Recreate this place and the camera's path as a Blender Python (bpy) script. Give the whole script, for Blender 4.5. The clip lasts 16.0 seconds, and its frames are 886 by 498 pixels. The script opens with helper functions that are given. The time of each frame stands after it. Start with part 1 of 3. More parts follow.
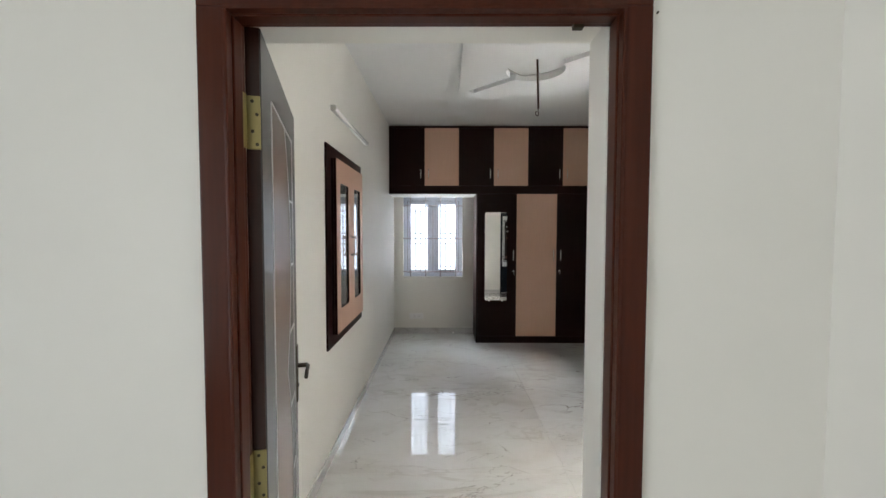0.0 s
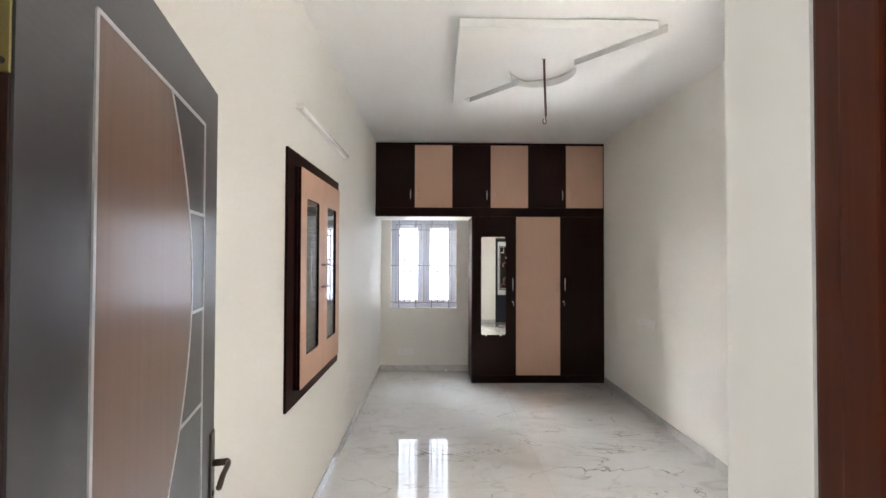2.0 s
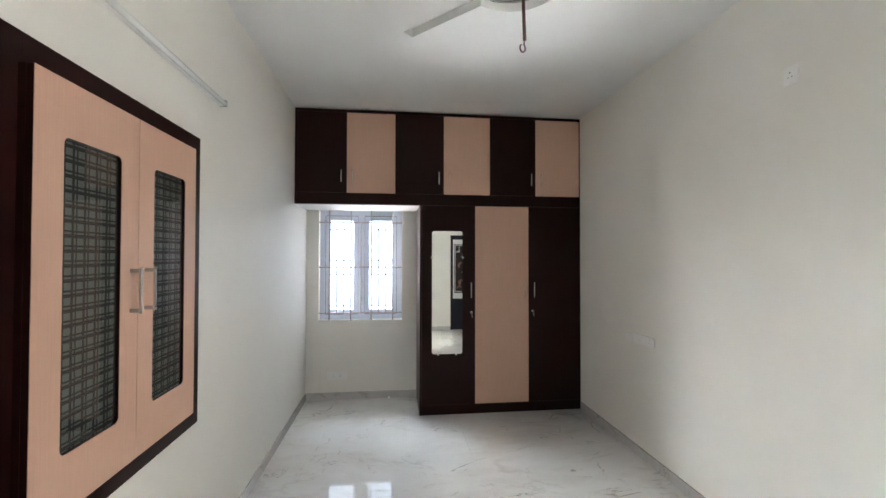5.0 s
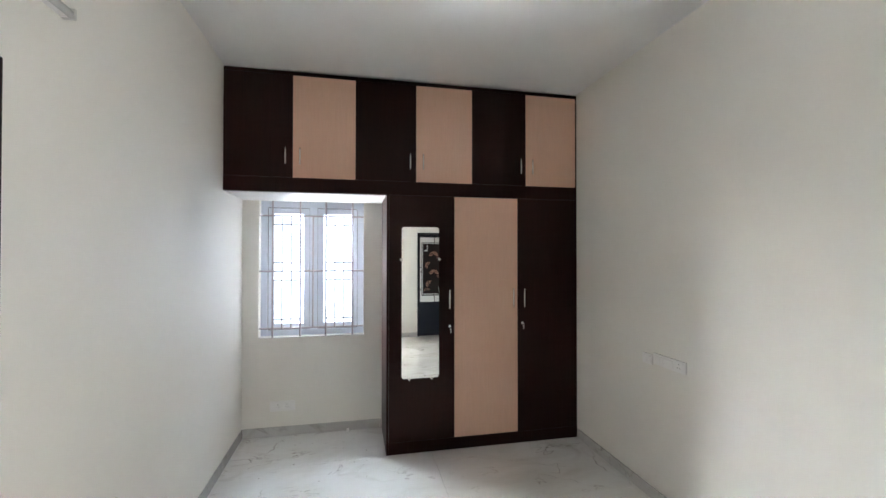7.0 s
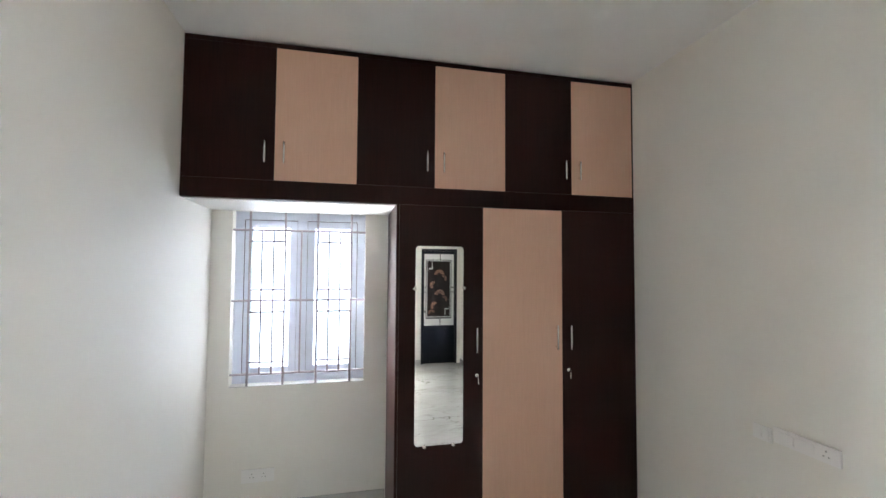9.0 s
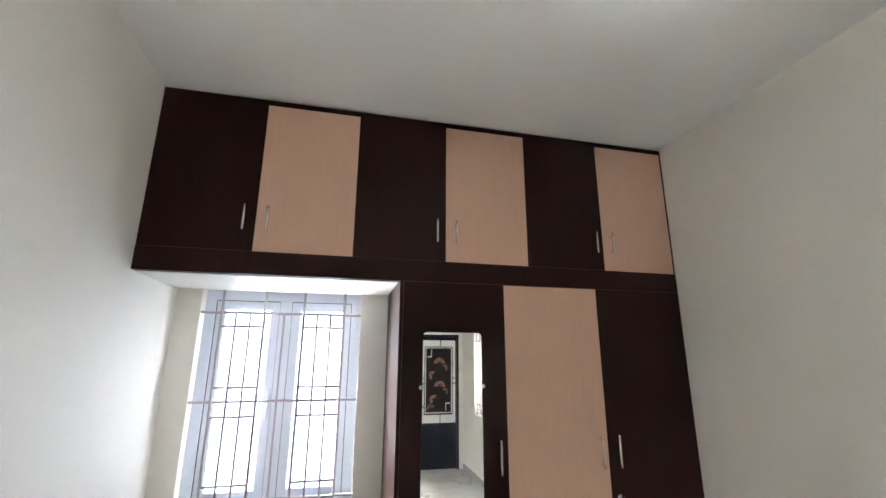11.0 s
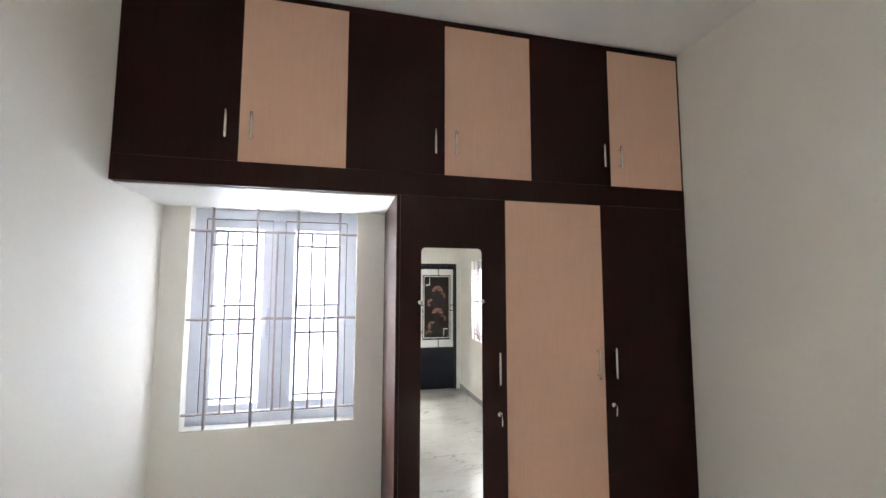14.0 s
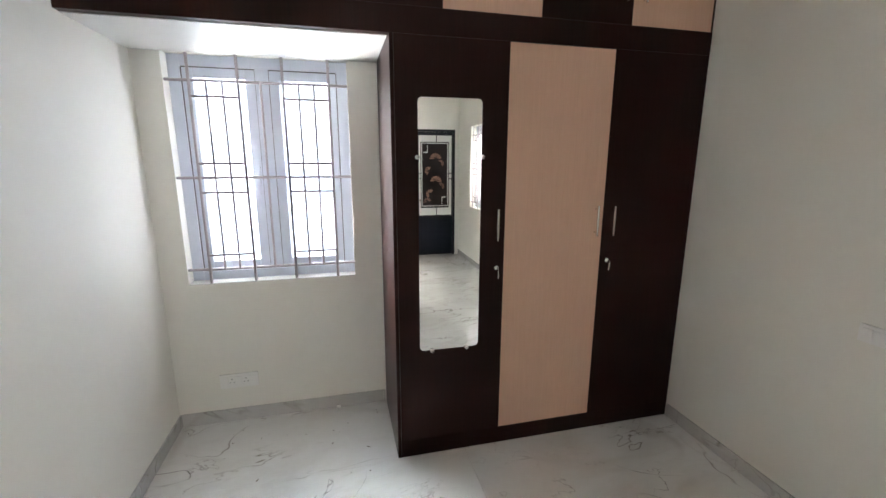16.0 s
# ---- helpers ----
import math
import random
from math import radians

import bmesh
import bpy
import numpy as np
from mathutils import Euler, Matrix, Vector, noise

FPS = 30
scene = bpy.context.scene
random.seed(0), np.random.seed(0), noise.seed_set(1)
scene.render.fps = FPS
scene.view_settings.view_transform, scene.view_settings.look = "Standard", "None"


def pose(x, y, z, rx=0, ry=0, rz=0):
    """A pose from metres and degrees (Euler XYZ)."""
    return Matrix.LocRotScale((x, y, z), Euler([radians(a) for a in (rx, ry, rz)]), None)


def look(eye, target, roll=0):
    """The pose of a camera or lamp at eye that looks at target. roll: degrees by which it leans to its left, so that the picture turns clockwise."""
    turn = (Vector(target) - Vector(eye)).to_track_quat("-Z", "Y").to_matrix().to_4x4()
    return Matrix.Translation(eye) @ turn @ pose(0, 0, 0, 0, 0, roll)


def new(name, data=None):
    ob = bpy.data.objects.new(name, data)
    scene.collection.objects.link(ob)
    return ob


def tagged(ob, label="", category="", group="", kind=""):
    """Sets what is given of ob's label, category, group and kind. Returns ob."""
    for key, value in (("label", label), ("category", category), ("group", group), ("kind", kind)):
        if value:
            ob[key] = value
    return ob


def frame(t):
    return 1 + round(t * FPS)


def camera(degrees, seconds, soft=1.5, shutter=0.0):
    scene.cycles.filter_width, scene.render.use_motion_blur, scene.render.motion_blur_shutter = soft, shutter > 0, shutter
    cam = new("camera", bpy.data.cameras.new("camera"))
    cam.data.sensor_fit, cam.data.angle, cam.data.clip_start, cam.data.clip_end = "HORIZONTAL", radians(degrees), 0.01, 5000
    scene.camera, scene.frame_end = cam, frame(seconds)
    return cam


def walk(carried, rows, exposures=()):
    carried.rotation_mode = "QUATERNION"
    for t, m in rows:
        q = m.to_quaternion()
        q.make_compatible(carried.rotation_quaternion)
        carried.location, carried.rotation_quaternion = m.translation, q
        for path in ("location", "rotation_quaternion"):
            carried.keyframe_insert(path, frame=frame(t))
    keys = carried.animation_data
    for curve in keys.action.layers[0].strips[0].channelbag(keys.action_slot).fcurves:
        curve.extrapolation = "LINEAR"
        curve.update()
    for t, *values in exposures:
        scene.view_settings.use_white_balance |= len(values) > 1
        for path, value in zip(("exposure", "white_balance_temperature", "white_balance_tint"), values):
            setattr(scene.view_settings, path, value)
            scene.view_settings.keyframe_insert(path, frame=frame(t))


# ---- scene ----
cam = camera(93.3, 16.0)
PATH = [
    (0, (0.341, 2.357, 1.61), (0.331, 4.355, 1.519), 0.1),
    (0.5, (0.348, 2.364, 1.615), (0.34, 4.364, 1.596), 0.1),
    (1, (0.362, 2.434, 1.608), (0.362, 4.433, 1.626), 0.0),
    (1.5, (0.348, 2.687, 1.611), (0.362, 4.687, 1.642), 0.1),
    (2, (0.34, 2.936, 1.614), (0.368, 4.936, 1.647), 0.2),
    (2.5, (0.373, 3.203, 1.621), (0.427, 5.202, 1.653), 0.2),
    (3, (0.392, 3.436, 1.606), (0.473, 5.434, 1.639), 0.2),
    (3.5, (0.37, 3.672, 1.618), (0.485, 5.668, 1.652), 0.2),
    (4, (0.358, 3.809, 1.615), (0.513, 5.803, 1.648), 0.1),
    (4.5, (0.415, 3.923, 1.61), (0.613, 5.913, 1.641), 0.2),
    (5, (0.509, 4.042, 1.608), (0.747, 6.027, 1.64), 0.1),
    (5.2, (0.533, 4.095, 1.601), (0.795, 6.077, 1.637), -0.0),
    (7.5, (0.501, 5.07, 1.647), (0.939, 7.022, 1.667), 0.2),
    (8, (0.47, 5.282, 1.65), (0.916, 7.231, 1.675), 0.3),
    (8.2, (0.479, 5.361, 1.671), (0.912, 7.314, 1.692), 0.3),
    (10.5, (0.503, 6.049, 1.747), (0.954, 7.959, 2.137), 0.2),
    (11, (0.503, 6.126, 1.754), (0.948, 8.015, 2.237), 0.3),
    (11.5, (0.523, 6.171, 1.766), (0.966, 8.044, 2.308), 0.2),
    (12, (0.52, 6.182, 1.762), (0.968, 8.049, 2.322), 0.1),
    (12.5, (0.514, 6.184, 1.752), (0.965, 8.061, 2.273), 0.2),
    (13, (0.512, 6.202, 1.727), (0.974, 8.098, 2.166), 0.2),
    (13.5, (0.516, 6.227, 1.686), (0.981, 8.143, 2.019), 0.1),
    (14, (0.521, 6.239, 1.663), (0.992, 8.174, 1.844), 0.1),
    (14.5, (0.525, 6.251, 1.632), (1.0, 8.194, 1.65), 0.1),
    (15, (0.531, 6.269, 1.613), (1.009, 8.205, 1.457), 0.1),
    (15.5, (0.536, 6.287, 1.591), (1.01, 8.205, 1.281), 0.1),
    (16, (0.536, 6.294, 1.576), (1.007, 8.193, 1.159), 0.1),
]
EXPOSURES = [
    (0.0, 0.06, 6450, 10), (1.0, 0.09, 6500, 11), (1.5, 0.22, 6550, 12), (2.0, 0.60, 6600, 13), (3.0, 0.30, 6500, 11), (4.5, 0.44, 6400, 10),
    (8.0, 0.80, 6300, 10), (12.0, 0.96, 6500, 10), (14.5, 0.94, 6550, 11), (16.0, 0.68, 6550, 10),
]
walk(cam, [(t, look(eye, target, roll)) for t, eye, target, roll in PATH], EXPOSURES)

# ---- light ----
world = bpy.data.worlds.new("sky")
scene.world = world
world.use_nodes = True
wn = world.node_tree
sky = wn.nodes.new("ShaderNodeTexSky")
sky.sky_type, sky.sun_disc = "NISHITA", False
sky.sun_elevation, sky.sun_rotation = radians(50), radians(60)
wn.links.new(sky.outputs[0], wn.nodes["Background"].inputs[0])
wn.nodes["Background"].inputs[1].default_value = 0.1


def lamp(name, kind, m, power, colour, size=(1, 1), angle=0.0):
    data = bpy.data.lights.new(name, kind)
    data.energy, data.color = power, colour
    if kind == "AREA":
        data.shape, data.size, data.size_y = "RECTANGLE", size[0], size[1]
    else:
        data.angle = radians(angle)
    ob = new(name, data)
    ob.matrix_world = m
    return ob


# overcast daylight: what stands in each opening, the brighter sky to one side, and low lamps outside, added to brighten
# the ceiling
NORTH_DAY, NORTH_SKY, NORTH_SIDE, NORTH_LOW_FILL = 3.6, 700.0, 2300.0, 4300.0
EAST_DAY, EAST_SKY, EAST_LOW_FILL, HALL_FILL = 36.0, 900.0, 1000.0, 19.5
lamp("overcast_sun", "SUN", look((0, 0, 10), (0.3, 1.5, 5)), 0.6, (1.0, 0.96, 0.9), angle=12)
lamp("north_window_daylight", "AREA", look((0.15, 9.10, 1.50), (0.15, 8.0, 1.50)), NORTH_DAY, (0.32, 0.59, 1.0), (0.92, 1.24))
lamp("north_sky_light", "AREA", look((-0.8, 11.4, 4.9), (0.4, 7.4, 0.0)), NORTH_SKY, (0.76, 0.88, 1.0), (2.4, 1.6))
lamp("north_side_sky_light", "AREA", look((-2.3, 11.2, 2.7), (1.6, 7.0, 1.3)), NORTH_SIDE, (0.94, 0.975, 1.0), (2.4, 2.0))
lamp("north_ceiling_fill", "AREA", look((-4.6, 16.2, -4.0), (1.0, 7.0, 2.6)), NORTH_LOW_FILL, (0.95, 0.97, 1.0), (4.6, 4.0))
lamp("east_window_daylight", "AREA", look((2.76, 4.55, 1.47), (1.5, 4.55, 1.47)), EAST_DAY, (1.0, 0.965, 0.90), (0.9, 1.18))
lamp("east_sky_light", "AREA", look((5.2, 4.2, 4.2), (1.4, 4.8, 0.0)), EAST_SKY, (1.0, 0.965, 0.90), (3.0, 1.6))
lamp("east_ceiling_fill", "AREA", look((4.8, 2.9, -1.3), (1.0, 6.4, 3.0)), EAST_LOW_FILL, (1.0, 0.965, 0.90), (5.0, 1.8))
# fill lamp for the hall, set in an unseen opening added on its west side
lamp("hall_fill_light", "AREA", look((-1.86, 1.45, 1.5), (0.0, 1.45, 1.85)), HALL_FILL, (0.91, 0.955, 1.0), (1.6, 1.9))


# ---- materials ----
def material(name, colour, rough=0.5, metal=0.0, **more):
    m = bpy.data.materials.new(name)
    m.use_nodes = True
    b = m.node_tree.nodes["Principled BSDF"]
    b.inputs["Base Color"].default_value = (*colour, 1)
    b.inputs["Roughness"].default_value = rough
    b.inputs["Metallic"].default_value = metal
    for key, value in more.items():
        b.inputs[key.replace("_", " ")].default_value = value
    return m


def node(m, kind, **values):
    n = m.node_tree.nodes.new("ShaderNode" + kind)
    for key, value in values.items():
        n.inputs[key].default_value = value
    return n


def link(m, a, b):
    m.node_tree.links.new(a, b)


def coords(m, scale=(1, 1, 1)):
    t = node(m, "TexCoord")
    p = node(m, "Mapping", Scale=scale)
    link(m, t.outputs["Object"], p.inputs["Vector"])
    return p.outputs[0]


def ramp(m, source, stops):
    r = node(m, "ValToRGB")
    e = r.color_ramp.elements
    while len(e) < len(stops):
        e.new(0.5)
    for k, (at, c) in zip(e, stops):
        k.position, k.color = at, (*c, 1)
    link(m, source, r.inputs[0])
    return r.outputs[0]


def bump(m, source, strength, distance=0.002):
    n = node(m, "Bump", Strength=strength, Distance=distance)
    link(m, source, n.inputs["Height"])
    link(m, n.outputs[0], m.node_tree.nodes["Principled BSDF"].inputs["Normal"])


def noise_tex(m, vec, scale, detail=4.0, rough=0.55, distort=0.0):
    n = node(m, "TexNoise", Scale=scale, Detail=detail, Roughness=rough, Distortion=distort)
    link(m, vec, n.inputs["Vector"])
    return n.outputs["Fac"]


def surface(m):
    return m.node_tree.nodes["Principled BSDF"].inputs


def painted(name, colour, stain=0.04, relief=0.05, rough=0.55):
    m = material(name, colour, rough)
    v = coords(m)
    dark = tuple(c * (1 - stain) for c in colour)
    link(m, ramp(m, noise_tex(m, v, 1.3, 5), [(0.3, dark), (0.7, colour)]), surface(m)["Base Color"])
    rr = ramp(m, noise_tex(m, v, 3.0, 4), [(0.3, (rough - 0.06,) * 3), (0.7, (rough + 0.06,) * 3)])
    link(m, rr, surface(m)["Roughness"])
    add = node(m, "Math")
    link(m, noise_tex(m, v, 220, 3), add.inputs[0])
    mul = node(m, "Math")
    mul.operation = "MULTIPLY"
    link(m, noise_tex(m, v, 6, 3), mul.inputs[0])
    mul.inputs[1].default_value = 3.0
    link(m, mul.outputs[0], add.inputs[1])
    bump(m, add.outputs[0], relief, 0.0015)
    return m


def grained(name, light, dark, rough, axis=2, fine=90.0, stretch=3.0, relief=0.06, coat=0.0):
    """Wood or wood-print laminate with its grain along one axis."""
    m = material(name, light, rough)
    scale = [fine, fine, fine]
    scale[axis] = stretch
    v = coords(m, scale)
    f = noise_tex(m, v, 1.0, 6, 0.6, 0.3)
    link(m, ramp(m, f, [(0.32, dark), (0.68, light)]), surface(m)["Base Color"])
    if relief:
        bump(m, f, relief, 0.001)
    g = coords(m)
    rr = ramp(m, noise_tex(m, g, 2.5, 4), [(0.2, (rough - 0.02,) * 3), (0.8, (rough + 0.03,) * 3)])
    link(m, rr, surface(m)["Roughness"])
    if coat:
        surface(m)["Coat Weight"].default_value = coat
        surface(m)["Coat Roughness"].default_value = 0.12
    return m


WALL = painted("cream_wall_paint", (0.885, 0.866, 0.808))
CEILING = painted("white_ceiling_paint", (0.90, 0.90, 0.89), 0.03, 0.08, 0.7)
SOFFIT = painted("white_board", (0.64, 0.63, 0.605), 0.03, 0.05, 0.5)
WENGE = grained("dark_wenge_laminate", (0.020, 0.0046, 0.0038), (0.013, 0.003, 0.0025), 0.34, fine=160, stretch=5, relief=0.0)
surface(WENGE)["Specular IOR Level"].default_value = 0.13
BEIGE = grained("beige_wood_laminate", (0.64, 0.405, 0.300), (0.60, 0.372, 0.272), 0.44, fine=190, stretch=6, relief=0.0)
surface(BEIGE)["Specular IOR Level"].default_value = 0.35
TEAK = grained("polished_red_brown_wood", (0.072, 0.0150, 0.0060), (0.050, 0.0105, 0.0046), 0.33, fine=55, stretch=2.5, relief=0.0, coat=0.14)
surface(TEAK)["Specular IOR Level"].default_value = 0.16
DOOR_EDGE = grained("dark_stained_door_edge", (0.040, 0.0095, 0.0052), (0.026, 0.0065, 0.004), 0.3)
STEEL = material("brushed_steel", (0.74, 0.73, 0.71), 0.22, 1.0)
BRONZE = material("antique_bronze", (0.11, 0.09, 0.07), 0.36, 1.0)
POST = material("dull_nickel_post", (0.40, 0.35, 0.32), 0.35, 1.0)
BRASS = material("brass", (0.42, 0.36, 0.17), 0.32, 1.0)
SILVER = material("silver_inlay", (0.70, 0.70, 0.71), 0.35, 0.7)
MIRROR = material("mirror_silver", (0.90, 0.92, 0.91), 0.012, 1.0)
SCREW = material("dark_screw", (0.08, 0.07, 0.05), 0.45, 1.0)
# white frame; the blue cast of the backlight is put into its colour
UPVC = material("white_upvc_blue_cast", (0.70, 0.75, 0.84), 0.32)
GASKET = material("grey_gasket", (0.10, 0.10, 0.11), 0.6)
GRILL = material("grey_mauve_grill_paint", (0.45, 0.41, 0.44), 0.42)
PLASTIC = material("white_switch_plastic", (0.91, 0.90, 0.88), 0.45)
surface(PLASTIC)["Specular IOR Level"].default_value = 0.25
SLOT = material("socket_slot_black", (0.02, 0.02, 0.02), 0.5)
# brown of the line that draws the shadow gap in the ceiling cut
WIRE = material("brown_gap_shadow_wire", (0.20, 0.15, 0.125), 0.6)
ROD = material("rusty_brown_rod", (0.07, 0.025, 0.018), 0.5, 0.3)
END_CAP = material("pale_grey_end_cap", (0.66, 0.65, 0.62), 0.4)
GREYTRIM = material("grey_end_cap", (0.45, 0.44, 0.42), 0.4)
DIFFUSER = material("frosted_tube_cover", (0.86, 0.86, 0.84), 0.25)
DUST = material("brown_dust_bits", (0.16, 0.125, 0.09), 0.9)

GLASS = material("clear_glass", (1, 1, 1), 0.0, 0.0, Transmission_Weight=1.0, IOR=1.45)


def embossed(name, light, dark):
    """Door skin: printed wood with a wavy cross relief."""
    m = grained(name, light, dark, 0.32, fine=38, stretch=1.2, relief=0.0)
    surface(m)["Specular IOR Level"].default_value = 0.75
    surface(m)["Coat Weight"].default_value = 0.5
    surface(m)["Coat Roughness"].default_value = 0.17
    v = coords(m, (1, 1, 1))
    w = node(m, "TexWave", Scale=22.0, Distortion=3.0, Detail=1.0)
    w.inputs["Detail Scale"].default_value = 0.6
    w.bands_direction = "Z"
    link(m, v, w.inputs["Vector"])
    bump(m, w.outputs["Fac"], 0.05, 0.001)
    return m


DOOR_GREY = embossed("charcoal_door_skin", (0.044, 0.042, 0.045), (0.038, 0.036, 0.039))
DOOR_BROWN = embossed("walnut_door_skin", (0.185, 0.108, 0.077), (0.150, 0.086, 0.060))


def marble(name, gain=1.0):
    m = material(name, (0.7, 0.7, 0.69), 0.06)
    t = node(m, "NewGeometry")
    p = node(m, "Mapping", Scale=(0.75, 1.5, 1.0))
    link(m, t.outputs["Position"], p.inputs["Vector"])
    v = p.outputs[0]
    cloud = ramp(m, noise_tex(m, v, 1.3, 8, 0.6, 0.8), [(q, tuple(c * gain for c in rgb)) for q, rgb in ((0.28, (0.65, 0.63, 0.595)), (0.50, (0.75, 0.74, 0.715)), (0.75, (0.80, 0.795, 0.785)))])
    last = cloud
    # long thin veins, broken up, and short dark scratches of vein
    for scale, detail, distort, width, low, high, colour, strength, seed in ((0.45, 4, 0.7, 0.020, 0.42, 0.65, (0.46, 0.425, 0.38), 0.42, 3.1), (0.62, 5, 1.0, 0.012, 0.45, 0.62, (0.50, 0.465, 0.42), 0.45, 12.4), (0.7, 5, 0.9, 0.0042, 0.46, 0.60, (0.21, 0.175, 0.14), 0.9, 0.0), (0.9, 6, 1.1, 0.0034, 0.48, 0.62, (0.26, 0.23, 0.20), 0.7, 21.7), (1.05, 5, 1.2, 0.0036, 0.55, 0.66, (0.12, 0.105, 0.09), 0.75, 7.3)):
        off = node(m, "VectorMath")
        link(m, v, off.inputs[0])
        off.inputs[1].default_value = (seed, seed * 1.7, 0.0)
        w = off.outputs[0]
        line = ramp(m, noise_tex(m, w, scale, detail, 0.6, distort), [(0.5 - width, (0, 0, 0)), (0.499, (1, 1, 1)), (0.501, (1, 1, 1)), (0.5 + width, (0, 0, 0))])
        where = ramp(m, noise_tex(m, w, 2.1, 3), [(low, (0, 0, 0)), (high, (strength,) * 3)])
        both = node(m, "Math")
        both.operation = "MULTIPLY"
        link(m, line, both.inputs[0])
        link(m, where, both.inputs[1])
        mix = node(m, "Mix")
        mix.data_type = "RGBA"
        link(m, both.outputs[0], mix.inputs["Factor"])
        link(m, last, mix.inputs[6])
        mix.inputs[7].default_value = (*colour, 1)
        last = mix.outputs[2]
    # faint grey smudges of dust
    smudge = node(m, "Mix")
    smudge.data_type = "RGBA"
    link(m, ramp(m, noise_tex(m, v, 3.7, 7, 0.68, 0.4), [(0.54, (0, 0, 0)), (0.80, (0.22,) * 3)]), smudge.inputs["Factor"])
    link(m, last, smudge.inputs[6])
    smudge.inputs[7].default_value = (0.42, 0.395, 0.355, 1)
    link(m, smudge.outputs[2], surface(m)["Base Color"])
    rr = ramp(m, noise_tex(m, coords(m), 5, 5), [(0.35, (0.008,) * 3), (0.7, (0.03,) * 3)])
    link(m, rr, surface(m)["Roughness"])
    surface(m)["IOR"].default_value = 1.6
    surface(m)["Coat Weight"].default_value = 1.0
    surface(m)["Coat Roughness"].default_value = 0.006
    return m


MARBLE = marble("polished_marble_tile")
GROUT = material("grey_grout", (0.52, 0.51, 0.49), 0.8)
SKIRT = marble("grey_marble_skirting", 0.82)


def plaid():
    """Checked film: pale grey-green ground with pairs of dark lines both ways."""
    m = material("checked_glass_film", (0.13, 0.15, 0.14), 0.35)
    v = coords(m)
    sep = node(m, "SeparateXYZ")
    link(m, v, sep.inputs[0])

    def lines(out, pitch, width, offset):
        a = node(m, "Math")
        a.operation = "MULTIPLY_ADD"
        link(m, out, a.inputs[0])
        a.inputs[1].default_value, a.inputs[2].default_value = 1 / pitch, offset
        f = node(m, "Math")
        f.operation = "FRACT"
        link(m, a.outputs[0], f.inputs[0])
        c = node(m, "Math")
        c.operation = "LESS_THAN"
        link(m, f.outputs[0], c.inputs[0])
        c.inputs[1].default_value = width / pitch
        return c.outputs[0]

    total = None
    for out, pitch, width, offset in ((sep.outputs["Z"], 0.043, 0.011, 0.0), (sep.outputs["Z"], 0.043, 0.006, 0.62), (sep.outputs["Y"], 0.048, 0.010, 0.1), (sep.outputs["Y"], 0.048, 0.006, 0.75)):
        one = lines(out, pitch, width, offset)
        if total is None:
            total = one
        else:
            mx = node(m, "Math")
            mx.operation = "ADD"
            link(m, total, mx.inputs[0])
            link(m, one, mx.inputs[1])
            total = mx.outputs[0]
    link(m, ramp(m, total, [(0.0, (0.18, 0.21, 0.19)), (0.5, (0.034, 0.039, 0.038)), (1.0, (0.012, 0.013, 0.013))]), surface(m)["Base Color"])
    return m


PLAID = plaid()


def backdrop_glow():
    m = bpy.data.materials.new("bright_overcast_backdrop")
    m.use_nodes = True
    n = m.node_tree
    n.nodes.remove(n.nodes["Principled BSDF"])
    e = n.nodes.new("ShaderNodeEmission")
    e.inputs[0].default_value, e.inputs[1].default_value = (0.95, 0.98, 1.0, 1), 2.0
    n.links.new(e.outputs[0], n.nodes["Material Output"].inputs[0])
    return m


BACKDROP = backdrop_glow()


# ---- mesh tools ----
def box(bm, x0, x1, y0, y1, z0, z1, bevel=0.0, segments=2):
    m = Matrix.Translation(((x0 + x1) / 2, (y0 + y1) / 2, (z0 + z1) / 2)) @ Matrix.Diagonal((x1 - x0, y1 - y0, z1 - z0, 1))
    made = bmesh.ops.create_cube(bm, size=1, matrix=m)["verts"]
    if bevel:
        edges = {e for v in made for e in v.link_edges}
        bmesh.ops.bevel(bm, geom=list(edges), offset=bevel, segments=segments, affect="EDGES", profile=0.7)
    return bm


def tube(bm, points, radius, sides=10):
    """A round rod along a line of points, capped."""
    rings = []
    points = [Vector(p) for p in points]
    for i, p in enumerate(points):
        way = (points[min(i + 1, len(points) - 1)] - points[max(i - 1, 0)]).normalized()
        side = way.orthogonal().normalized() if i == 0 else (last - way * last.dot(way)).normalized()
        last = side
        up = way.cross(side)
        rings.append([bm.verts.new(p + radius * (math.cos(a) * side + math.sin(a) * up)) for a in [k * math.tau / sides for k in range(sides)]])
    for a, b in zip(rings, rings[1:]):
        for k in range(sides):
            bm.faces.new((a[k], a[(k + 1) % sides], b[(k + 1) % sides], b[k]))
    bm.faces.new(rings[0][::-1])
    bm.faces.new(rings[-1])
    return bm


def prism(bm, outline, axis, low, high):
    """Extrudes a 2D outline along x, y or z."""
    place = {"x": lambda a, b, c: (c, a, b), "y": lambda a, b, c: (a, c, b), "z": lambda a, b, c: (a, b, c)}[axis]
    lower = [bm.verts.new(place(a, b, low)) for a, b in outline]
    upper = [bm.verts.new(place(a, b, high)) for a, b in outline]
    n = len(outline)
    bm.faces.new(lower[::-1])
    bm.faces.new(upper)
    for i in range(n):
        bm.faces.new((lower[i], lower[(i + 1) % n], upper[(i + 1) % n], upper[i]))
    bmesh.ops.recalc_face_normals(bm, faces=bm.faces[:])
    return bm


